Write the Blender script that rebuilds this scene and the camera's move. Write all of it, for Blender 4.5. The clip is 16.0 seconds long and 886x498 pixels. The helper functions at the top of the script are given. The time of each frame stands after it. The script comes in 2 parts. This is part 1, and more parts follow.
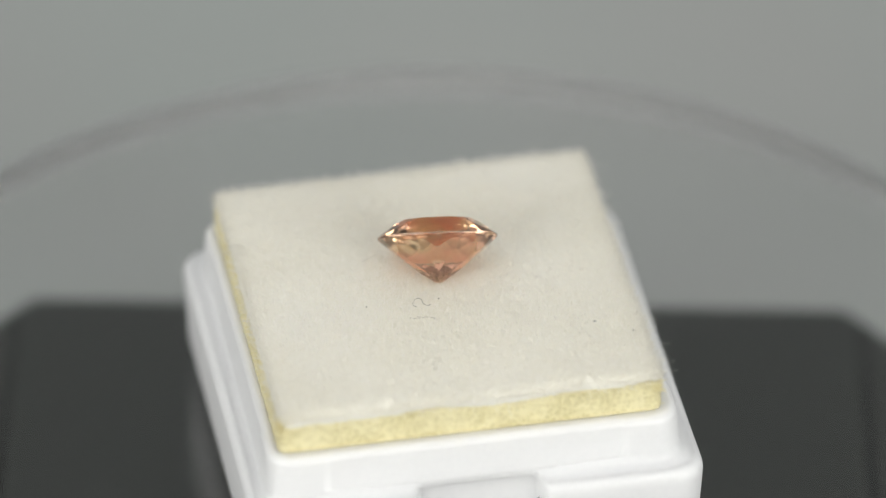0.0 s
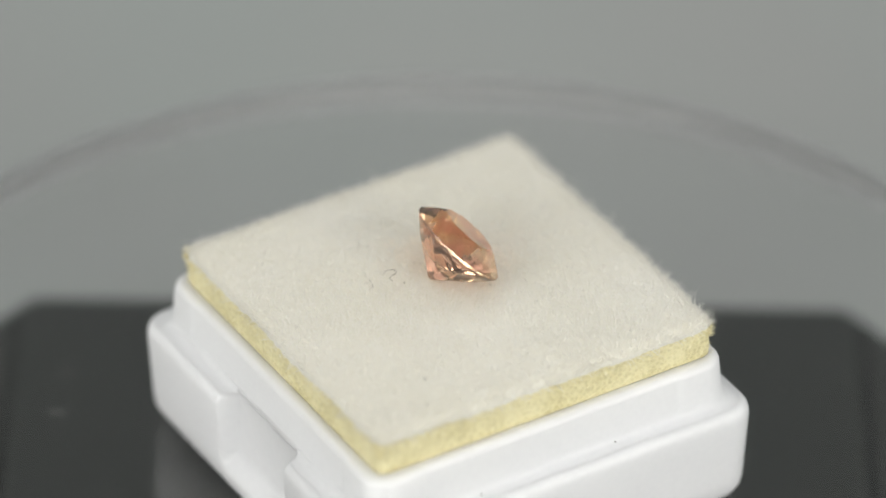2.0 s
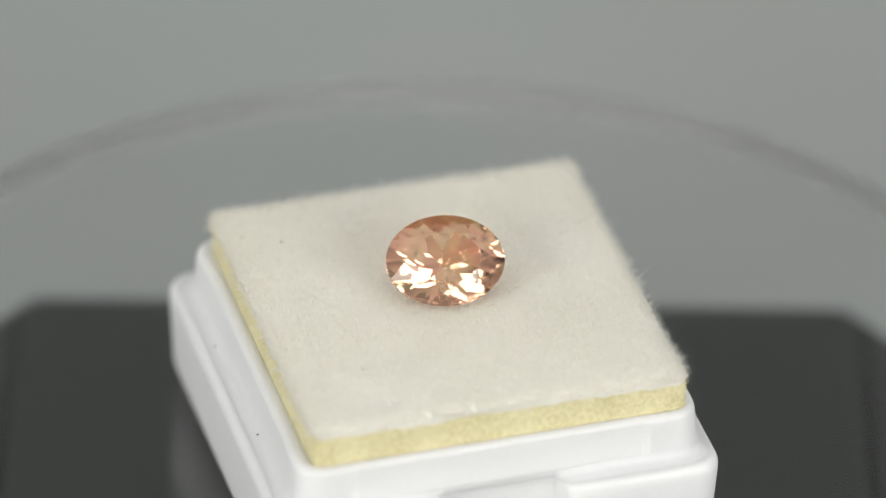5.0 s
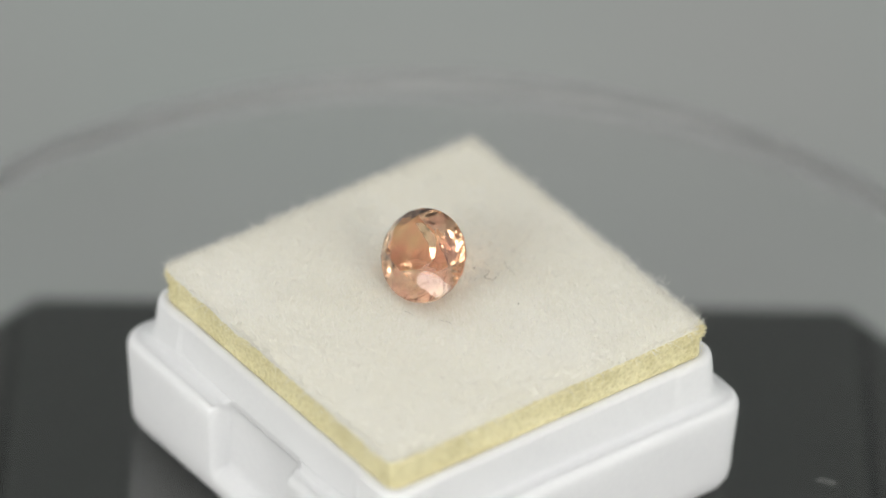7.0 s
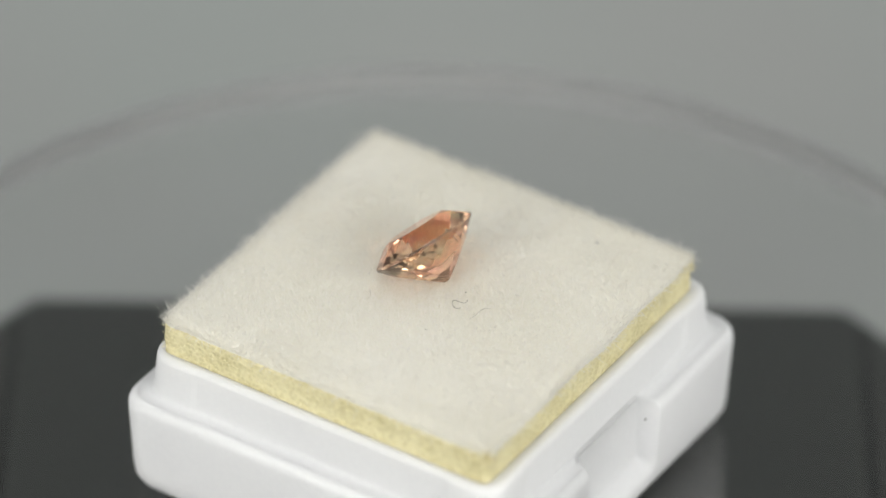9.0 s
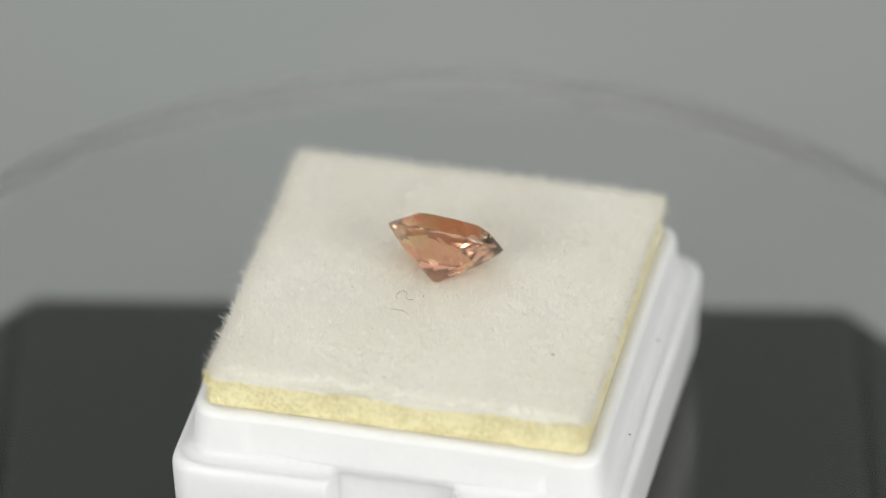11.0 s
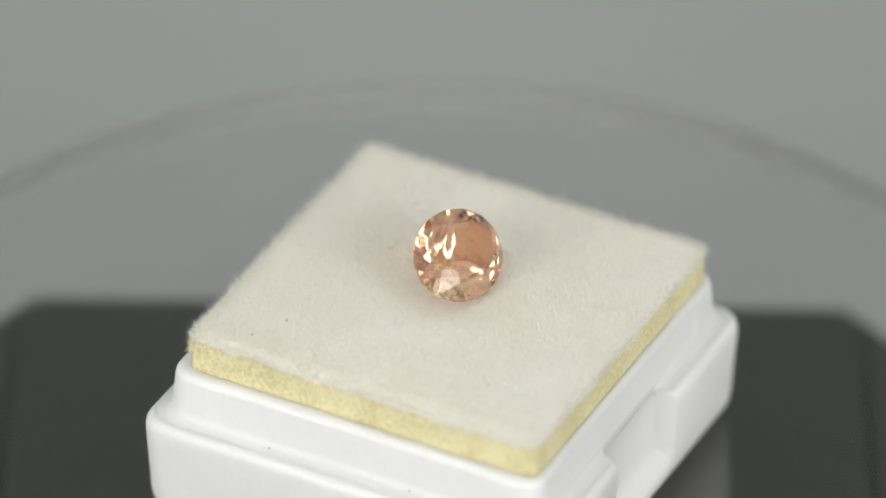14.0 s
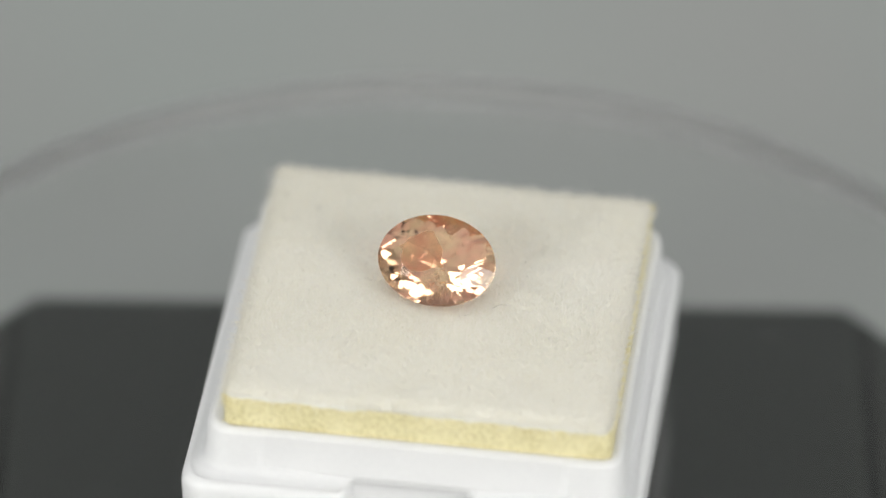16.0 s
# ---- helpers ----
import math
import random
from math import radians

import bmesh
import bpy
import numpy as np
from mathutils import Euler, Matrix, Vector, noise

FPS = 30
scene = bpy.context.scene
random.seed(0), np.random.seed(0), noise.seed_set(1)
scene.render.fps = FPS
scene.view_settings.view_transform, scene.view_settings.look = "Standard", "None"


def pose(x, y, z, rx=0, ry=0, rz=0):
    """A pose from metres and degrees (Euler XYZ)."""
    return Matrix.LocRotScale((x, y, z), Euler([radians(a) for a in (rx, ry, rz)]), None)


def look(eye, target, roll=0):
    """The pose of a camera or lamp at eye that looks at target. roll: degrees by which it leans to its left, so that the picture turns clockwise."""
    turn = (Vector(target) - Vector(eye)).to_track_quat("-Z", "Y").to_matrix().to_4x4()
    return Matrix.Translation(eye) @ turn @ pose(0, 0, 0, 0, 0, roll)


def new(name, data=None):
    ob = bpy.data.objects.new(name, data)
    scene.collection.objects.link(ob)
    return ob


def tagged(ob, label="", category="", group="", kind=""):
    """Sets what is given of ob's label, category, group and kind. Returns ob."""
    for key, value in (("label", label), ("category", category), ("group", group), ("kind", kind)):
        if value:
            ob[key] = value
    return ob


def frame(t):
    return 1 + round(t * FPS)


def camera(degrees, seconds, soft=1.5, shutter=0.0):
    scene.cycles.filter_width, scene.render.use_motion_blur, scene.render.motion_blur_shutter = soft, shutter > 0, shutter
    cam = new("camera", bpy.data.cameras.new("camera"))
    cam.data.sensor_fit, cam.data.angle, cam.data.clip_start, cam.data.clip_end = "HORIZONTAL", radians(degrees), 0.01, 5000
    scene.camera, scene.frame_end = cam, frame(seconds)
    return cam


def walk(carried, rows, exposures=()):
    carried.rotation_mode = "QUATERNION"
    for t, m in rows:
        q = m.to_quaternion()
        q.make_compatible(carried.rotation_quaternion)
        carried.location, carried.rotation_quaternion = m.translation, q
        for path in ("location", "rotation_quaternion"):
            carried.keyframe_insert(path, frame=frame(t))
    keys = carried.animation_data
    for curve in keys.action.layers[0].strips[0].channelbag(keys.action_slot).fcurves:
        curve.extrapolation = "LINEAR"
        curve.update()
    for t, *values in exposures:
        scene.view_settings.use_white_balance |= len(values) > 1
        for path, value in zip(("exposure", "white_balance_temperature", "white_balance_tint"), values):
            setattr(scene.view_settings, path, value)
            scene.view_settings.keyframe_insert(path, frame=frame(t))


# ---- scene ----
cam = camera(7.386, 16.0, soft=1.5)
MM = 0.001
ELEV, ROLL, DIST = 36.10, 0.85, 446.7 * MM
TARGET = Vector((0.17 * MM, 0, 16.88 * MM))
EYE = TARGET + DIST * Vector((0, -math.cos(radians(ELEV)), math.sin(radians(ELEV))))
VIEW = look(EYE, TARGET, ROLL)
walk(cam, [(0, VIEW), (16.0, VIEW)])
cam.data.dof.use_dof = True
cam.data.dof.focus_distance = 0.4455
cam.data.dof.aperture_fstop = 14.2
cam.data.dof.aperture_blades = 0

TH0, RATE = 11.49, 34.89  # the plate's angle at the start and its speed, in degrees and degrees a second
TX, TY = 0.0115, 0.0085  # the plate's slight tilt on its spindle

# ---- light ----
world = bpy.data.worlds.new("studio")
scene.world = world
world.use_nodes = True
# added ambient fill in place of unseen surroundings: dim, lighter towards the zenith
wt = world.node_tree
wco, wsep, wramp = wt.nodes.new("ShaderNodeTexCoord"), wt.nodes.new("ShaderNodeSeparateXYZ"), wt.nodes.new("ShaderNodeValToRGB")
wt.links.new(wco.outputs["Generated"], wsep.inputs[0])
wt.links.new(wsep.outputs["Z"], wramp.inputs["Fac"])
wt.links.new(wramp.outputs["Color"], wt.nodes["Background"].inputs["Color"])
wramp.color_ramp.elements[0].position, wramp.color_ramp.elements[0].color = 0.05, (0.30, 0.304, 0.30, 1)
wramp.color_ramp.elements[1].position, wramp.color_ramp.elements[1].color = 0.90, (0.70, 0.705, 0.70, 1)
wt.nodes["Background"].inputs["Strength"].default_value = 0.95


def softbox(name, eye, target, size, watts, color=(1, 1, 1)):
    data = bpy.data.lights.new(name, "AREA")
    data.shape, data.size, data.size_y, data.energy, data.color = "RECTANGLE", size[0], size[1], watts, color
    ob = new(name, data)
    ob.matrix_world = look(eye, target)
    return ob


softbox("softbox_light", (-0.26, -0.29, 0.175), (0, 0, 0.01), (0.21, 0.21), 0.81, (1.0, 0.985, 0.94))
softbox("softbox_light", (0.26, -0.29, 0.175), (0, 0, 0.01), (0.21, 0.21), 0.81, (1.0, 0.985, 0.94))
# overhead fill, an added lamp with no known source there
softbox("softbox_light", (0, 0.10, 0.60), (0, 0.02, 0), (0.30, 0.20), 0.05, (1.0, 0.985, 0.94))
scene.view_settings.exposure = 0.0


# ---- materials ----
def material(name, color=(0.8, 0.8, 0.8), rough=0.5, metal=0.0):
    m = bpy.data.materials.new(name)
    m.use_nodes = True
    b = m.node_tree.nodes["Principled BSDF"]
    b.inputs["Base Color"].default_value = (*color, 1)
    b.inputs["Roughness"].default_value = rough
    b.inputs["Metallic"].default_value = metal
    return m, m.node_tree, b


def textured(name, low, high, scale, rough=0.5, fine=0, bump=0.0, dist=0.00005, voronoi=False):
    """Colour that drifts between two tones at a large scale and a small one, with a fine relief."""
    m, tree, b = material(name, high, rough)
    n, l = tree.nodes, tree.links
    co = n.new("ShaderNodeTexCoord")
    big = n.new("ShaderNodeTexNoise")
    big.inputs["Scale"].default_value, big.inputs["Detail"].default_value = scale, 4
    small = n.new("ShaderNodeTexVoronoi" if voronoi else "ShaderNodeTexNoise")
    small.inputs["Scale"].default_value = fine or scale * 12
    both = n.new("ShaderNodeMath")
    both.operation = "MULTIPLY_ADD"
    both.inputs[1].default_value = 0.55
    ramp = n.new("ShaderNodeValToRGB")
    ramp.color_ramp.elements[0].position, ramp.color_ramp.elements[1].position = 0.45, 0.95
    ramp.color_ramp.elements[0].color, ramp.color_ramp.elements[1].color = (*low, 1), (*high, 1)
    l.new(co.outputs["Object"], big.inputs["Vector"])
    l.new(co.outputs["Object"], small.inputs["Vector"])
    small_out = small.outputs["Distance"] if voronoi else small.outputs["Fac"]
    l.new(small_out, both.inputs[0])
    l.new(big.outputs["Fac"], both.inputs[2])
    l.new(both.outputs[0], ramp.inputs["Fac"])
    l.new(ramp.outputs["Color"], b.inputs["Base Color"])
    if bump:
        bp = n.new("ShaderNodeBump")
        bp.inputs["Strength"].default_value, bp.inputs["Distance"].default_value = bump, dist
        l.new(small_out, bp.inputs["Height"])
        l.new(bp.outputs["Normal"], b.inputs["Normal"])
    return m, tree, b


PLASTIC, _, b = textured("white_plastic", (0.83, 0.835, 0.85), (0.87, 0.875, 0.885), 120, 0.38, 2500, 0.15, 0.00002)
b.inputs["Subsurface Weight"].default_value = 0.7
b.inputs["Subsurface Radius"].default_value = (1, 1, 1)
b.inputs["Subsurface Scale"].default_value = 0.002
FOAM, _, b = textured("yellow_foam", (0.66, 0.59, 0.31), (0.87, 0.80, 0.50), 420, 0.55, 3400, 0.8, 0.00013, voronoi=True)
STRUT, _, b = textured("torn_foam_and_glint", (0.78, 0.70, 0.40), (0.95, 0.89, 0.62), 900, 0.3, 4000)
FELT, _, b = textured("white_plush", (0.82, 0.80, 0.705), (0.88, 0.865, 0.795), 90, 1.0, 2600, 0.25, 0.00005)


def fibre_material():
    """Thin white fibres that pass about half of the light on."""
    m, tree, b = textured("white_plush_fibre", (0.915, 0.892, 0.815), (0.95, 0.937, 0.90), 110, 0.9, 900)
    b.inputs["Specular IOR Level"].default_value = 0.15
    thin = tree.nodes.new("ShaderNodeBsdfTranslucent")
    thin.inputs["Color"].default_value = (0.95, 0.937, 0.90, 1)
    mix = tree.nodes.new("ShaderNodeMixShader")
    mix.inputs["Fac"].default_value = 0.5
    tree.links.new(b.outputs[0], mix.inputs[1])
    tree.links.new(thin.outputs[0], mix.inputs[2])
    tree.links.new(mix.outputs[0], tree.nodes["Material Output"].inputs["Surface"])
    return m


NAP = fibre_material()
PAPER = textured("grey_backdrop_paper", (0.400, 0.404, 0.396), (0.388, 0.415, 0.402), 28, 0.9, 700, 0.1, 0.0001)[0]
PANEL = textured("black_plastic_panel", (0.026, 0.027, 0.025), (0.032, 0.033, 0.030), 60, 0.45, 1500, 0.2, 0.00003)[0]
SHELL = textured("dark_plastic_shell", (0.029, 0.028, 0.027), (0.036, 0.034, 0.033), 60, 0.5, 1500, 0.2, 0.00003)[0]
LINT = material("dark_lint", (0.16, 0.15, 0.13), 0.8)[0]
CRUMB = material("brown_crumb", (0.30, 0.20, 0.10), 0.8)[0]
DUST = material("pale_dust", (0.35, 0.35, 0.34), 0.8)[0]


def glass(name, color, ior, rough=0.0):
    m, tree, b = material(name, color, rough)
    b.inputs["IOR"].default_value = ior
    b.inputs["Transmission Weight"].default_value = 1
    return m


ACRYLIC = glass("clear_acrylic", (0.99, 0.994, 0.99), 1.65)
EDGE = glass("frosted_acrylic_edge", (0.985, 0.99, 0.985), 1.49, 0.6)
EDGE.node_tree.nodes["Principled BSDF"].inputs["Transmission Weight"].default_value = 0.0
GEM = glass("peach_gemstone", (0.95, 0.565, 0.385), 1.63)


def colour_zones(m, low, high, scale):
    """Soft zones of two body colours inside a stone."""
    n, l = m.node_tree.nodes, m.node_tree.links
    co, tex, ramp = n.new("ShaderNodeTexCoord"), n.new("ShaderNodeTexNoise"), n.new("ShaderNodeValToRGB")
    tex.inputs["Scale"].default_value, tex.inputs["Detail"].default_value = scale, 1.5
    ramp.color_ramp.elements[0].position, ramp.color_ramp.elements[0].color = 0.42, (*low, 1)
    ramp.color_ramp.elements[1].position, ramp.color_ramp.elements[1].color = 0.58, (*high, 1)
    l.new(co.outputs["Object"], tex.inputs["Vector"])
    l.new(tex.outputs["Fac"], ramp.inputs["Fac"])
    l.new(ramp.outputs["Color"], n["Principled BSDF"].inputs["Base Color"])


GEM.node_tree.nodes["Principled BSDF"].inputs["Transmission Weight"].default_value = 0.98  # a slight diffuse share put in to lift the blackest facets
colour_zones(GEM, (0.95, 0.475, 0.315), (0.965, 0.71, 0.40), 420)
GIRDLE = glass("frosted_girdle", (0.97, 0.66, 0.46), 1.56, 0.18)


# ---- building ----
def part(name, bm, mats, parent=None, label="", smooth=False, outward=True):
    me = bpy.data.meshes.new(name)
    if outward:
        bmesh.ops.recalc_face_normals(bm, faces=bm.faces)
    bm.to_mesh(me)
    bm.free()
    for mat in mats if isinstance(mats, (list, tuple)) else [mats]:
        me.materials.append(mat)
    if smooth:
        for f in me.polygons:
            f.use_smooth = True
    ob = new(name, me)
    if parent:
        ob.parent = parent
    if label:
        tagged(ob, label)
    return ob


def rounded(hx, hy, r, n=6, cx=0.0, cy=0.0, side=2, dents=()):
    """A rounded rectangle, counter-clockwise from the +x +y corner. dents: for the +y, -x, -y, +x side in turn,
    (half width, slope, depth) of a hollow in the middle of that side."""
    pts = []
    quads = ((1, 1), (-1, 1), (-1, -1), (1, -1))
    for k, (sx, sy) in enumerate(quads):
        for i in range(n + 1):
            a = math.pi / 2 * (k + i / n)
            pts.append((cx + sx * (hx - r) + r * math.cos(a), cy + sy * (hy - r) + r * math.sin(a)))
        ax, ay = pts[-1]
        nx, ny = quads[(k + 1) % 4]
        a = math.pi / 2 * (k + 1)
        bx, by = cx + nx * (hx - r) + r * math.cos(a), cy + ny * (hy - r) + r * math.sin(a)
        if dents:
            half, slope, depth = dents[k]
            length = math.hypot(bx - ax, by - ay)
            ux, uy = (bx - ax) / length, (by - ay) / length
            mx, my = (ax + bx) / 2, (ay + by) / 2
            ease = [(i / 8, 0.5 - 0.5 * math.cos(math.pi * i / 8)) for i in range(9)]
            for s, d in [(-half - slope * (1 - f), e) for f, e in ease] + [(half + slope * (1 - f), e) for f, e in ease[::-1]]:
                pts.append((mx + ux * s + uy * -d * depth, my + uy * s + ux * d * depth))
        else:
            for i in range(1, side):
                pts.append((ax + (bx - ax) * i / side, ay + (by - ay) * i / side))
    return pts


def skin(bm, loops, cap_bottom=True, cap_top=True, mat_of=None):
    """Skin a stack of loops of equal length, [(points, z)], z a number or a function of the place on the loop."""
    rings = [[bm.verts.new((x * MM, y * MM, (z(x, y) if callable(z) else z) * MM)) for x, y in pts] for pts, z in loops]
    for k, (a, b) in enumerate(zip(rings, rings[1:])):
        for i in range(len(a)):
            j = (i + 1) % len(a)
            f = bm.faces.new((a[i], a[j], b[j], b[i]))
            if mat_of:
                f.material_index = mat_of(k)
    if cap_bottom:
        bm.faces.new(rings[0][::-1])
    if cap_top:
        bm.faces.new(rings[-1])
    return rings


def circle(r, n=160):
    return [(r * math.cos(2 * math.pi * i / n), r * math.sin(2 * math.pi * i / n)) for i in range(n)]


# ---- the sweep of paper and the room's far side ----
def backdrop():
    bm = bmesh.new()
    prof = [(-0.9, 0), (0.45, 0)] + [(0.45 + 0.3 * math.sin(a), 0.3 - 0.3 * math.cos(a)) for a in [math.pi / 2 * i / 12 for i in range(1, 13)]] + [(0.75, 0.9)]
    va = [[bm.verts.new((x, y, z + TABLE * MM)) for y, z in prof] for x in (-0.9, 0.9)]
    for i in range(len(prof) - 1):
        bm.faces.new((va[0][i], va[1][i], va[1][i + 1], va[0][i + 1]))
    tagged(part("backdrop", bm, PAPER, smooth=True), "smooth plain grey paper backdrop sweep", "backdrop", kind="structure")


TABLE = -40
backdrop()

# ---- turntable ----
BASE_Z = -10.6


def chamfered(h, back, cut):
    """A square outline with cut corners, half width h at the sides and back at the far and near sides."""
    return [(h, back - cut), (h - cut * 0.82, back), (-h + cut * 0.82, back), (-h, back - cut), (-h, -back + cut), (-h + cut * 0.82, -back), (h - cut * 0.82, -back), (h, -back + cut)]


def turntable():
    base = tagged(new("turntable"), "matt black motor turntable base on grey paper", "turntable")
    bm = bmesh.new()
    skin(bm, [(chamfered(41.5, 28.2, 15), TABLE), (chamfered(41.5, 28.2, 15), BASE_Z - 1.2), (chamfered(41.0, 28.0, 15), BASE_Z - 0.3), (chamfered(40.4, 27.7, 15), BASE_Z)])
    part("shell", bm, SHELL, base, "dark grey plastic shell with cut corners")
    bm = bmesh.new()
    skin(bm, [(rounded(29.3, 26.8, 1.2), BASE_Z - 0.05), (rounded(29.3, 26.8, 1.2), BASE_Z + 0.35), (rounded(29.0, 26.5, 1.0), BASE_Z + 0.5)])
    part("top_panel", bm, PANEL, base, "black plastic top panel")
    # near-black strips paint in the shade of the gaps beside the panel
    for s in (-1, 1):
        bm = bmesh.new()
        skin(bm, [(rounded(0.35, 25.8, 0.2, cx=s * 29.75), BASE_Z - 0.02), (rounded(0.35, 25.8, 0.2, cx=s * 29.75), BASE_Z + 0.03)])
        part("seam", bm, material("seam_gap_shade", (0.006, 0.006, 0.006), 0.9)[0], base, "near-black strip painting the shade in the seam gap")
    bm = bmesh.new()
    skin(bm, [(circle(4.2, 32), BASE_Z), (circle(4.2, 32), DISC_LOW - 0.05)])
    part("spindle", bm, PANEL, base)
    return base


DISC_LOW = -4.2
turntable()


def plate():
    thing = tagged(new("turntable_plate"), "round clear acrylic plate of the turntable", "plate")
    bm = bmesh.new()
    loops = [(circle(44.0), DISC_LOW), (circle(44.3), DISC_LOW + 0.3), (circle(44.3), -0.3), (circle(44.0), 0)]
    skin(bm, loops, mat_of=lambda k: 1)
    part("disc", bm, [ACRYLIC, EDGE], thing)
    return thing


disc = plate()

# ---- the gem box ----
BX, BY = 0.07, 0.56
PX, PY = -0.09, 0.78  # the pad sits slightly off the box's middle
HX, HY = 12.52, 12.56
QX, RX = PX + 0.09, HX - 0.09  # the plush is set back from the foam on one side


def box_thing():
    box = tagged(new("gem_box"), "small square white plastic gem box without its lid", "box")
    def outer(h, r, d):
        return rounded(h - 0.1, h, r, 7, BX + 0.1, BY, dents=((3.6, 0.9, d), (3.6, 0.9, 0), (3.6, 0.9, d), (3.6, 0.9, 0)))

    def rim(h, r, d=0.10):
        return rounded(h, h, r, 7, BX, BY, dents=((9.4, 0.7, d),) * 4)

    def flare(h, r):
        n = max(h - 13.5, 0)
        e = 0.1 * min(n / 0.9, 1)
        return rounded(h - e, h, r, 7, BX + e, BY, dents=((3.6, 0.9, n), (9.4, 0.7, 0.1), (3.6, 0.9, n), (9.4, 0.7, 0.1)))

    def inner(h, r):
        return rounded(h, h + 0.04, r, 7, PX, PY, dents=((9.4, 0.7, 0),) * 4)
    bm = bmesh.new()
    skin(bm, [(outer(13.2, 1.2, 0), 0), (outer(13.9, 1.5, 0), 0.2), (outer(14.4, 1.75, 0), 0.6), (outer(14.68, 1.8, 0), 1.2), (outer(14.76, 1.8, 0), 1.9), (outer(14.78, 1.8, 0.12), 2.15), (outer(14.79, 1.8, 0.45), 2.45), (outer(14.8, 1.8, 0.95), 2.8), (outer(14.8, 1.8, 1.22), 3.1), (outer(14.83, 1.8, 1.28), 3.5),
              (outer(14.97, 1.8, 1.44), 6.7), (outer(14.96, 1.8, 1.43), 7.05), (outer(14.9, 1.8, 1.37), 7.32), (outer(14.76, 1.75, 1.23), 7.54), (outer(14.55, 1.7, 1.02), 7.70), (outer(14.0, 1.65, 0.47), 7.82), (outer(13.4, 1.6, 0), 7.84), (outer(12.4, 1.6, 0), 7.74)], cap_top=True)
    part("body", bm, PLASTIC, box, smooth=True)
    bm = bmesh.new()
    skin(bm, [(flare(14.45, 1.7), 7.75), (flare(14.0, 1.68), 7.85), (flare(13.8, 1.66), 7.97), (flare(13.68, 1.64), 8.18), (rim(13.6, 1.62), 8.5), (rim(13.45, 1.6), 10.65), (rim(13.38, 1.55), 10.9), (rim(13.15, 1.45), 11.08), (rim(13.0, 1.35, 0), 11.1), (inner(12.58, 0.8), 11.08), (inner(12.44, 0.6), 10.95), (inner(12.44, 0.6), 7.76)], cap_bottom=False, cap_top=False)
    part("rim", bm, PLASTIC, box, smooth=True)
    for me in (o.data for o in box.children):
        me.set_sharp_from_angle(angle=radians(75))
    return box


box = box_thing()

# ---- the pad ----
rng = np.random.default_rng(7)


def lean_z(x, y):
    return 0.006 * x - 0.003 * y


def wave(x, y, s, k):
    return noise.noise(Vector((x * s, y * s, k)))


def surface(x, y):
    """Height of the plush backing over the plate: slightly domed, lower along its edges."""
    ex, ey = max(RX - abs(x - QX), 0), max(HY - abs(y - PY), 0)
    rise = (1 - math.exp(-ex / 0.25)) * (1 - math.exp(-ey / 0.25))
    dome = (1 - ((x - QX) / RX) ** 2) * (1 - ((y - PY) / HY) ** 2)
    return 13.41 + 0.54 * rise + 0.50 * max(dome, 0) + 0.07 * wave(x, y, 0.35, 1) + 0.03 * wave(x, y, 1.3, 2) + lean_z(x, y)


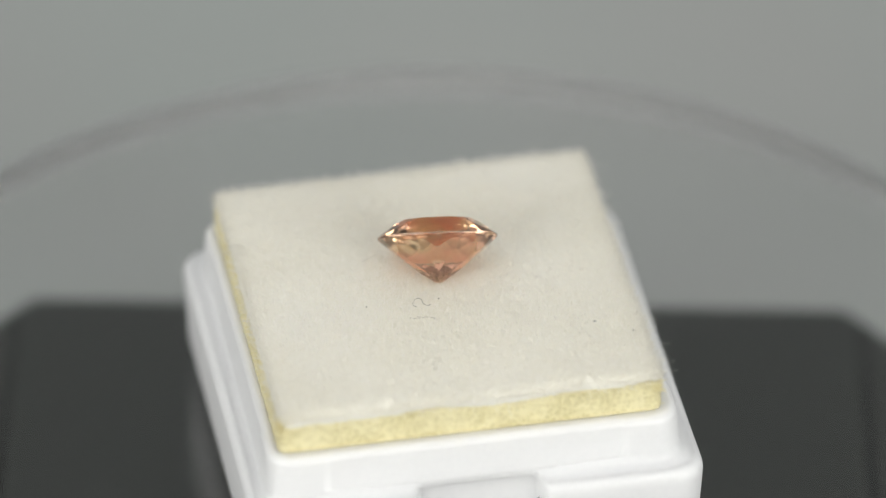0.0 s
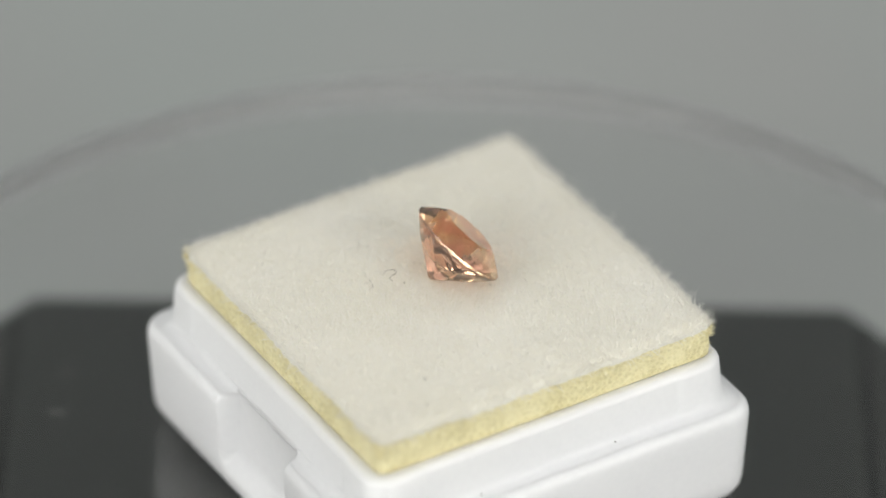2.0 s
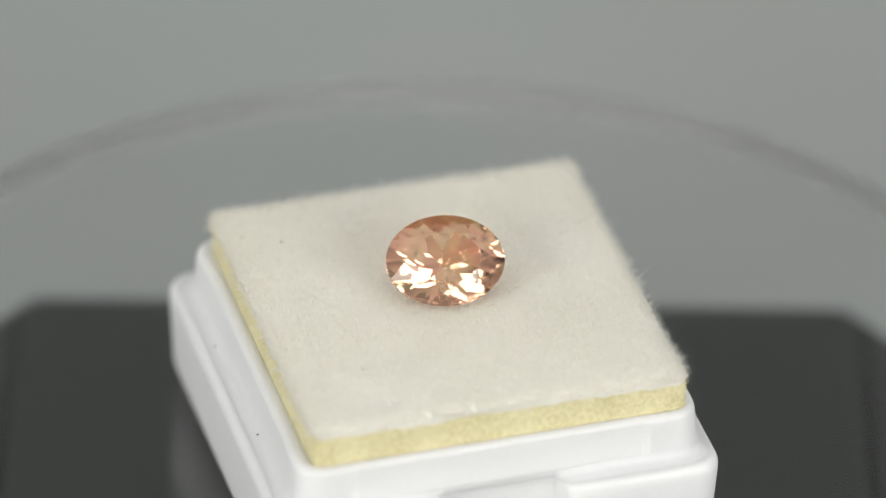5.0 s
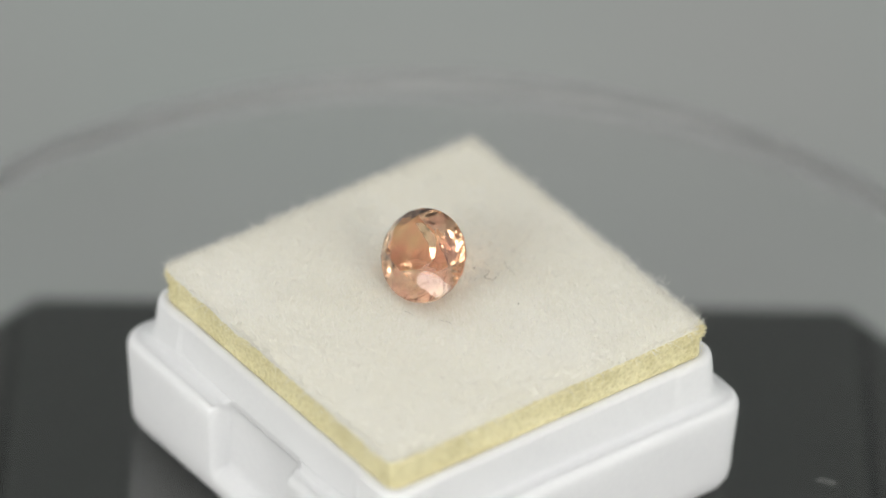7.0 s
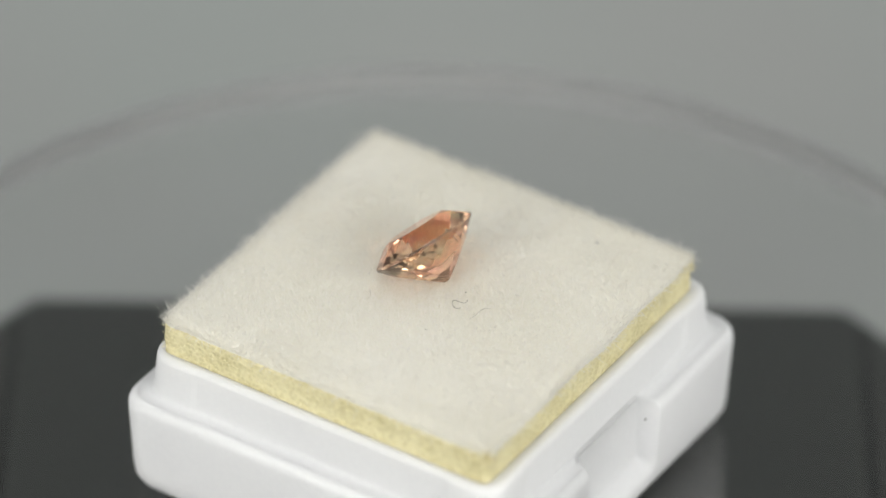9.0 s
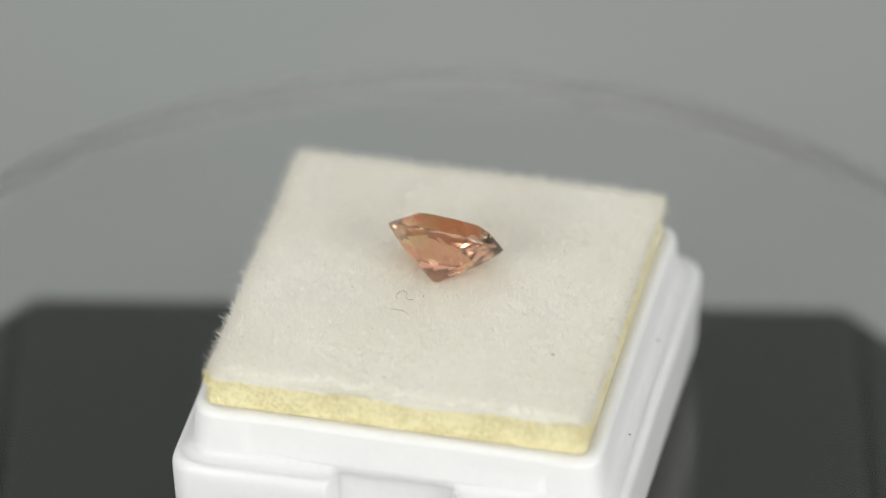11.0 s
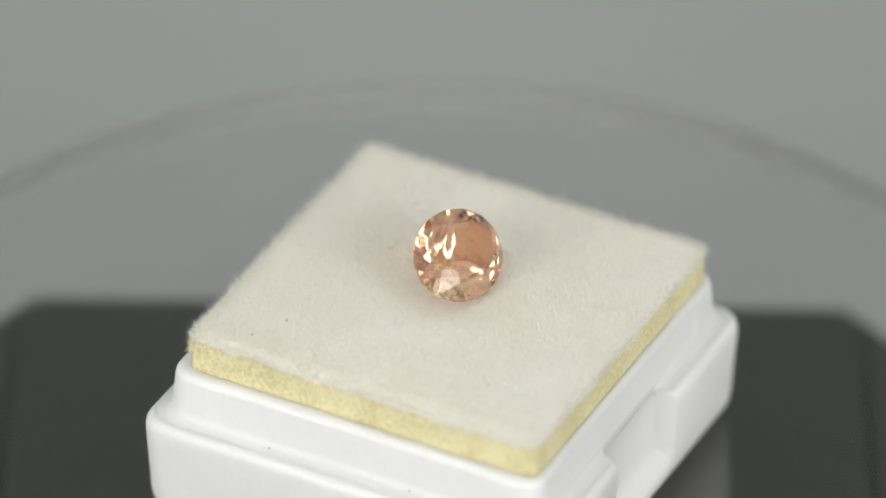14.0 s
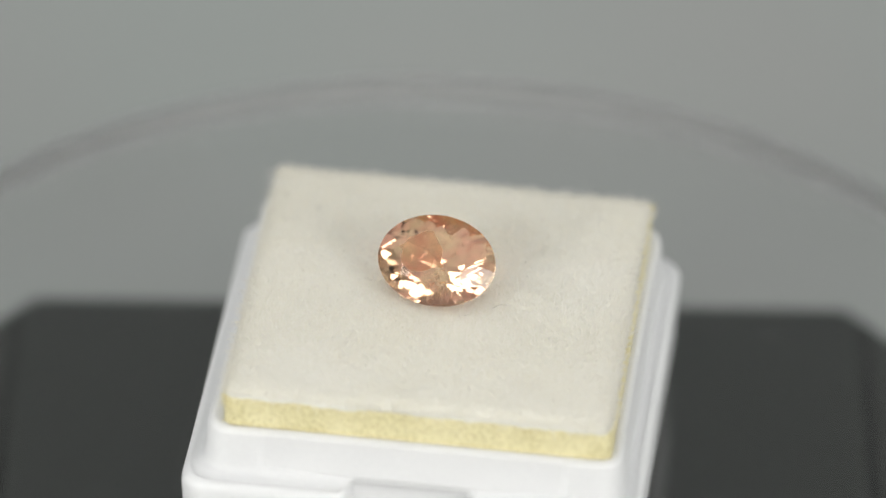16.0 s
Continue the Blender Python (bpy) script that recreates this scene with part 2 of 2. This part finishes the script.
def pad_thing():
    pad = tagged(new("foam_pad"), "yellow foam pad faced with white plush in the box", "pad")

    def ring(inset, rough=0.0, k=0.0):
        pts = rounded(HX - inset, HY - inset, 0.45, 5, PX, PY, side=90)
        return [(x + rough * wave(x, y, 2.4, k), y + rough * wave(x, y, 2.4, k + 9)) for x, y in pts]

    def plush_ring(inset, rough=0.0, k=0.0):
        pts = rounded(RX - inset, HY - inset, max(0.45 - inset, 0.2), 5, QX, PY, side=90)
        return [(x + rough * wave(x, y, 2.4, k), y + rough * wave(x, y, 2.4, k + 9)) for x, y in pts]
    # loose struts where the foam is torn at its corners
    bm = bmesh.new()
    r = random.Random(11)
    for sx, sy, count in ((-1, -1, 240), (1, 1, 150), (1, -1, 130)):
        for _ in range(count):
            away = r.expovariate(2.2)
            along = r.choice((0, 1))
            c = Vector((PX + sx * (HX - 0.02 - (away if along else r.uniform(0, 0.2))), PY + sy * (HY - 0.02 - (r.uniform(0, 0.2) if along else away)), r.uniform(12.5, 13.5)))
            d = Vector((r.gauss(0, 1) + sx * 0.7, r.gauss(0, 1) + sy * 0.7, r.gauss(0.2, 1))).normalized() * r.uniform(0.18, 0.5)
            w = d.orthogonal().normalized() * 0.02
            v = [bm.verts.new((c + w.copy() @ Matrix.Rotation(k * 2.094, 3, d)) * MM) for k in range(3)]
            e = [bm.verts.new((c + d + 0.5 * (w.copy() @ Matrix.Rotation(k * 2.094, 3, d))) * MM) for k in range(3)]
            for k in range(3):
                bm.faces.new((v[k], v[(k + 1) % 3], e[(k + 1) % 3], e[k]))
            bm.faces.new(v[::-1])
            bm.faces.new(e)
    # short slivers on the cut sides, their pale colour standing in for glints
    for _ in range(2600):
        k, u, low = r.randrange(4), r.uniform(-1, 1), r.uniform(11.15, 13.25)
        at, out = ((u * HX, HY), (0, 1)) if k == 0 else ((u * HX, -HY), (0, -1)) if k == 1 else ((HX, u * HY), (1, 0)) if k == 2 else ((-HX, u * HY), (-1, 0))
        c = Vector((PX + at[0], PY + at[1], low))
        d = Vector((out[0] * r.uniform(0.1, 0.6) + r.gauss(0, 0.7) * abs(out[1]), out[1] * r.uniform(0.1, 0.6) + r.gauss(0, 0.7) * abs(out[0]), r.gauss(0, 0.7))).normalized() * r.uniform(0.1, 0.24)
        w = d.orthogonal().normalized() * r.uniform(0.02, 0.045)
        v = [bm.verts.new((c + w.copy() @ Matrix.Rotation(k3 * 2.094, 3, d)) * MM) for k3 in range(3)]
        tip = bm.verts.new((c + d) * MM)
        for k3 in range(3):
            bm.faces.new((v[k3], v[(k3 + 1) % 3], tip))
    part("torn_foam", bm, STRUT, pad, "torn foam struts and pale painted glint slivers along the pad's cut sides")["kind"] = "stuff"
    bm = bmesh.new()
    loops = [(ring(0.04), 7.76), (ring(0.04), 10.9)]
    for i in range(12):
        loops.append((ring(0.0, 0.07, i * 0.35), (lambda x, y, z=11.12 + 0.188 * i: z + lean_z(x, y))))
    skin(bm, loops)
    part("foam", bm, FOAM, pad, "pale yellow open-celled foam slab", smooth=True)
    bm = bmesh.new()
    loops = [(plush_ring(-0.03, 0.06, 3), lambda x, y: 13.16 + 0.26 * wave(x, y, 0.30, 5) + 0.14 * wave(x, y, 1.1, 6) + lean_z(x, y)), (plush_ring(-0.05, 0.06, 4), lambda x, y: 13.34 + 0.10 * wave(x, y, 0.30, 5) + lean_z(x, y))]
    for inset in (0.0, 0.12, 0.3, 0.6, 1.0, 1.6, 2.5, 4.0, 6.0, 8.0, 10.0):
        loops.append((plush_ring(inset), lambda x, y: surface(x, y)))
    skin(bm, loops, cap_bottom=False)
    part("plush", bm, FELT, pad, "white plush backing cloth", smooth=True)
    # the nap: short tapering fibres, leaning with a slow drift
    n = 95000
    x = rng.uniform(-RX, RX, n) + QX
    y = rng.uniform(-HY, HY, n) + PY
    m = 14000
    side = rng.integers(0, 4, m)
    u = rng.uniform(-1, 1, m)
    inward = rng.exponential(0.40, m).clip(0, 1.5) - 0.05
    x = np.concatenate([x, QX + np.where(side < 2, u * RX, np.where(side == 2, 1, -1) * (RX - inward))])
    y = np.concatenate([y, PY + np.where(side < 2, np.where(side == 0, 1, -1) * (HY - inward), u * HY)])
    # the corners of the cloth are rounded
    cx, cy = np.abs(x - QX) - (RX - 0.45), np.abs(y - PY) - (HY - 0.45)
    over = (cx > 0) & (cy > 0) & (cx * cx + cy * cy > 0.2025)
    pull = np.where(over, 0.45 / np.sqrt(np.maximum(cx * cx + cy * cy, 1e-6)), 1)
    x = np.where(over, QX + np.sign(x - QX) * (RX - 0.45 + cx * pull), x)
    y = np.where(over, PY + np.sign(y - PY) * (HY - 0.45 + cy * pull), y)
    n += m
    z = np.array([surface(a, b) for a, b in zip(x, y)]) - 0.12
    ex, ey = RX - np.abs(x - QX), HY - np.abs(y - PY)
    ox, oy = np.sign(x - QX) * np.exp(-ex / 0.5), np.sign(y - PY) * np.exp(-ey / 0.5)
    drift = np.array([(wave(a, b, 0.22, 20), wave(a, b, 0.22, 30)) for a, b in zip(x, y)])
    tuft = np.array([(wave(a, b, 1.6, 40), wave(a, b, 1.6, 50)) for a, b in zip(x, y)])
    dirs = np.stack([0.55 * drift[:, 0] + 0.60 * tuft[:, 0] + 0.55 * ox + rng.normal(0, 0.26, n), 0.55 * drift[:, 1] + 0.60 * tuft[:, 1] + 0.55 * oy + rng.normal(0, 0.26, n), np.ones(n)], 1)
    dirs /= np.linalg.norm(dirs, axis=1)[:, None]
    # stray fibres along the cut edge stand out from it
    edge = np.arange(n - m, n)[rng.random(m) < 0.12]
    z[edge] = 13.30 + rng.uniform(-0.16, 0.32, len(edge)) + np.array([0.25 * wave(a, b, 0.30, 5) for a, b in zip(x[edge], y[edge])])
    out_x, out_y = np.sign(x - QX) * (ex < ey), np.sign(y - PY) * (ey <= ex)
    x[edge] = np.where(out_x[edge] != 0, QX + out_x[edge] * RX, x[edge])
    y[edge] = np.where(out_y[edge] != 0, PY + out_y[edge] * HY, y[edge])
    dirs[edge] = np.stack([out_x[edge] + rng.normal(0, 0.4, len(edge)), out_y[edge] + rng.normal(0, 0.4, len(edge)), rng.normal(0.35, 0.5, len(edge))], 1)
    dirs[edge] /= np.linalg.norm(dirs[edge], axis=1)[:, None]
    length = rng.uniform(0.28, 0.52, n) * np.where(rng.random(n) < 0.03, 1.35, 1)
    length[n - m:] *= 1.15 * np.where(rng.random(m) < 0.07, 1.7, 1)
    length[edge] *= 1.5
    bend = np.stack([rng.normal(0, 0.12, n), rng.normal(0, 0.12, n), np.zeros(n)], 1)
    radius = rng.uniform(0.011, 0.021, n)
    root = np.stack([x, y, z], 1)
    a0 = rng.uniform(0, 2 * np.pi, n)
    ref = np.where(np.abs(dirs[:, 2:3]) > 0.8, np.array([[1.0, 0, 0]]), np.array([[0, 0, 1.0]]))
    side_u = np.cross(ref, dirs)
    side_u /= np.linalg.norm(side_u, axis=1)[:, None]
    side_v = np.cross(dirs, side_u)
    off = (side_u * np.cos(a0)[:, None] + side_v * np.sin(a0)[:, None]) * radius[:, None]
    middle = root + dirs * (length * 0.55)[:, None]
    verts = np.stack([root - off, root + off, middle - off * 0.75, middle + off * 0.75, root + (dirs + bend) * length[:, None]], 1)
    pattern = [(0, 1, 3, 2), (2, 3, 4)]
    loops_of = np.array([v for f in pattern for v in f])
    sizes = np.array([len(f) for f in pattern])
    me = bpy.data.meshes.new("nap")
    me.vertices.add(n * 5)
    me.vertices.foreach_set("co", (verts * MM).ravel().astype(np.float32))
    me.loops.add(n * len(loops_of))
    me.loops.foreach_set("vertex_index", (loops_of[None] + 5 * np.arange(n)[:, None]).ravel().astype(np.int32))
    me.polygons.add(n * len(sizes))
    all_sizes = np.tile(sizes, n)
    me.polygons.foreach_set("loop_start", np.concatenate([[0], np.cumsum(all_sizes)[:-1]]).astype(np.int32))
    me.polygons.foreach_set("loop_total", all_sizes.astype(np.int32))
    me.update(calc_edges=True)
    me.polygons.foreach_set("use_smooth", np.ones(n * len(sizes), dtype=bool))
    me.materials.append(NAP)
    nap = new("nap", me)
    nap.parent = pad
    tagged(nap, "short upright white plush fibres", kind="stuff")
    return pad


pad = pad_thing()


# ---- the gemstone ----
def gem_thing():
    """An oval brilliant, cut by planes out of an oval blank: table, stars, bezels and upper girdle facets above,
    mains and lower girdle facets below."""
    L, WID, DEPTH, CROWN = 3.90, 3.01, 3.08, 1.16
    bm = bmesh.new()
    n = 96
    rings = [[bm.verts.new((math.cos(2 * math.pi * i / n), math.sin(2 * math.pi * i / n), z)) for i in range(n)] for z in (-2, 2)]
    for i in range(n):
        j = (i + 1) % n
        bm.faces.new((rings[0][i], rings[0][j], rings[1][j], rings[1][i]))
    bm.faces.new(rings[0][::-1])
    bm.faces.new(rings[1])

    def cut(point, normal):
        g = bm.verts[:] + bm.edges[:] + bm.faces[:]
        got = bmesh.ops.bisect_plane(bm, geom=g, dist=1e-5, plane_co=point, plane_no=normal, clear_outer=True)
        edges = [e for e in got["geom_cut"] if isinstance(e, bmesh.types.BMEdge) and e.is_boundary]
        if edges:
            bmesh.ops.contextual_create(bm, geom=edges)

    # unit blank: radius 1 in both axes, heights in units of the half width
    dp, cr, gd = DEPTH / WID, CROWN / WID, 0.034
    wob = random.Random(4)
    for k in range(8):  # pavilion mains
        a = math.pi / 4 * k + wob.uniform(-0.03, 0.03)
        slope = (dp - gd) * 1.085
        cut(Vector((math.cos(a), math.sin(a), -gd)), Vector((math.cos(a) * slope, math.sin(a) * slope, -1)))
    for k in range(16):  # lower girdle facets
        a = math.pi / 8 * (k + 0.5) + wob.uniform(-0.02, 0.02)
        slope = (dp - gd) * 1.27
        p = Vector((math.cos(a) * 0.985, math.sin(a) * 0.985, -gd))
        cut(p, Vector((math.cos(a) * slope, math.sin(a) * slope, -1)))
    for k in range(8):  # facets round the culet
        a = math.pi / 4 * (k + 0.5) + wob.uniform(-0.05, 0.05)
        slope = (dp - gd) * 0.94
        cut(Vector((0, 0, -dp * 1.015)), Vector((math.cos(a) * slope, math.sin(a) * slope, -1)))
    for k in range(6):  # the blunt culet
        a = math.pi / 3 * k
        cut(Vector((0, 0, -dp * 0.985)), Vector((math.cos(a) * 0.35, math.sin(a) * 0.35, -1)))
    table = 0.56
    for k in range(8):  # bezels
        a = math.pi / 4 * (k + 0.5) + wob.uniform(-0.02, 0.02)
        slope = (cr - gd) / (1 - table)
        cut(Vector((math.cos(a), math.sin(a), gd)), Vector((math.cos(a) * slope, math.sin(a) * slope, 1)))
    for k in range(16):  # upper girdle facets
        a = math.pi / 8 * (k + 0.5) + wob.uniform(-0.02, 0.02)
        slope = (cr - gd) / (1 - table) * 1.18
        cut(Vector((math.cos(a) * 0.985, math.sin(a) * 0.985, gd)), Vector((math.cos(a) * slope, math.sin(a) * slope, 1)))
    for k in range(8):  # stars
        a = math.pi / 4 * k + wob.uniform(-0.02, 0.02)
        slope = (cr - gd) / (1 - table) * 0.62
        q = table * 0.965
        cut(Vector((math.cos(a) * q, math.sin(a) * q, cr)), Vector((math.cos(a) * slope, math.sin(a) * slope, 1)))
    cut(Vector((0, 0, cr)), Vector((0, 0, 1)))
    for v in bm.verts:
        v.co = Vector((v.co.x * L, v.co.y * WID, v.co.z * WID)) * MM
    bmesh.ops.dissolve_limit(bm, angle_limit=radians(0.3), verts=bm.verts, edges=bm.edges)
    bmesh.ops.recalc_face_normals(bm, faces=bm.faces)
    bm.normal_update()
    bm.faces.index_update()
    kinds = [[], [], [], []]
    for f in bm.faces:
        kinds[0 if f.normal.z > 0.9995 else 1 if f.normal.z > 0.1 else 2 if f.normal.z > -0.1 else 3].append(f.index)
    turn = Matrix.Rotation(radians(532.36), 4, "Z") @ Matrix.Rotation(radians(42.62), 4, "X") @ Matrix.Rotation(radians(-1.2), 4, "Z")
    bmesh.ops.transform(bm, matrix=Matrix.Translation((0.26 * MM, 1.47 * MM, 16.87 * MM)) @ turn, verts=bm.verts)
    stone = tagged(new("gemstone"), "faceted oval peach-orange gemstone lying tilted on white plush", "gemstone")
    # the four zones meet edge to edge and close one solid
    for name, keep, mat, label in zip(("table_facet", "crown", "girdle", "pavilion"), kinds, (GEM, GEM, GIRDLE, GEM), ("flat polished table facet", "", "frosted thin girdle", "")):
        piece = bm.copy()
        piece.faces.ensure_lookup_table()
        inside = set(keep)
        bmesh.ops.delete(piece, geom=[f for f in piece.faces if f.index not in inside], context="FACES")
        part(name, piece, mat, stone, label, outward=False)
    bm.free()
    return stone


gem = gem_thing()


# ---- lint and specks ----
def strand(name, pts, radius, mat, label):
    cu = bpy.data.curves.new(name, "CURVE")
    cu.dimensions, cu.bevel_depth, cu.bevel_resolution, cu.resolution_u = "3D", radius * MM, 1, 6
    sp = cu.splines.new("BEZIER")
    sp.bezier_points.add(len(pts) - 1)
    for bp, p in zip(sp.bezier_points, pts):
        bp.co = Vector(p) * MM
        bp.handle_left_type = bp.handle_right_type = "AUTO"
    cu.materials.append(mat)
    tmp = bpy.data.objects.new(name, cu)
    me = bpy.data.meshes.new_from_object(tmp)
    bpy.data.objects.remove(tmp)
    return tagged(new(name, me), label, "lint", "lint on the plush")


def speck(name, place, size, mat, label, group):
    bm = bmesh.new()
    bmesh.ops.create_icosphere(bm, subdivisions=1, radius=1)
    r = random.Random(int(place[0] * 100 + place[1] * 7))
    for v in bm.verts:
        v.co *= r.uniform(0.6, 1.2)
        v.co = Vector((v.co.x * size[0], v.co.y * size[1], v.co.z * size[2])) * MM + Vector(place) * MM
    return tagged(part(name, bm, mat), label, "speck", group)


ZT = 14.70
small_things = [
    strand("lint_fibre", [(-2.08, -2.34, ZT), (-1.80, -2.12, ZT + 0.1), (-1.52, -2.22, ZT + 0.05), (-1.48, -2.55, ZT), (-1.2, -2.85, ZT), (-0.98, -2.75, ZT)], 0.013, LINT, "tiny curled dark lint fibre on white plush"),
    strand("lint_fibre", [(-2.08, -2.34, ZT), (-2.15, -2.62, ZT), (-1.95, -2.88, ZT)], 0.012, LINT, "tiny curled dark lint fibre on white plush"),
    strand("lint_fibre", [(-2.62, -3.95, ZT), (-2.1, -4.1, ZT), (-1.5, -4.05, ZT), (-0.96, -4.28, ZT)], 0.005, LINT, "thin faint lint thread on white plush"),
    strand("lint_fibre", [(-4.5, 2.65, ZT), (-4.1, 2.75, ZT + 0.05), (-3.6, 3.15, ZT)], 0.006, LINT, "thin faint lint thread on white plush"),
    strand("lint_fibre", [(-1.62, 4.31, ZT), (-2.06, 4.13, ZT), (-2.43, 4.07, ZT)], 0.0045, LINT, "thin faint lint thread on white plush"),
    strand("lint_fibre", [(-0.90, -4.55, ZT), (-1.27, -4.13, ZT), (-1.76, -4.08, ZT), (-2.13, -3.88, ZT)], 0.0045, LINT, "thin faint lint thread on white plush"),
    speck("lint_speck", (-5.16, -2.25, ZT), (0.06, 0.05, 0.04), LINT, "tiny dark speck on white plush", "specks"),
    speck("lint_speck", (-0.40, -2.25, ZT), (0.06, 0.05, 0.04), LINT, "tiny dark speck on white plush", "specks"),
    speck("lint_speck", (9.1, -6.4, ZT - 0.1), (0.14, 0.09, 0.03), DUST, "tiny pale grey speck on white plush", "specks"),
    speck("lint_speck", (11.4, -7.7, ZT - 0.2), (0.06, 0.05, 0.04), LINT, "tiny dark speck on white plush", "specks"),
    speck("dirt_speck", (13.97, -5.10, 7.92), (0.07, 0.07, 0.05), LINT, "tiny dark speck on the white box ledge", "specks"),
    speck("dirt_speck", (13.83, 5.10, 8.03), (0.11, 0.06, 0.05), LINT, "tiny dark speck on the white box ledge", "specks"),
    speck("dirt_speck", (4.02, -13.55, 6.3), (0.13, 0.05, 0.12), LINT, "tiny grey speck in the box notch", "specks"),
    speck("dirt_speck", (-4.11, -13.83, 6.17), (0.07, 0.05, 0.07), LINT, "tiny dark speck in the box notch", "specks"),
    speck("dirt_speck", (-3.78, 14.27, 4.56), (0.22, 0.06, 0.12), CRUMB, "tiny brown crumb in the box notch", "specks"),
    strand("dust_curl", [(-20.95, -17.1, 0.02), (-20.9, -16.6, 0.02), (-20.55, -16.4, 0.02), (-20.3, -16.7, 0.02)], 0.035, DUST, "small pale dust curl on the clear plate"),
    strand("dust_curl", [(-16.8, -18.9, 0.02), (-17.0, -19.4, 0.02), (-17.4, -19.5, 0.02), (-17.5, -19.9, 0.02)], 0.035, DUST, "small pale dust curl on the clear plate"),
]


def motions():
    tilt = Matrix.Rotation(-math.atan(TX), 4, "Y") @ Matrix.Rotation(math.atan(TY), 4, "X")
    rows = [(i * 0.25, pose(0, 0, 0, 0, 0, TH0 - RATE * i * 0.25) @ tilt) for i in range(65)]
    for ob in (disc, box, pad, gem, *small_things):
        walk(ob, rows)


motions()
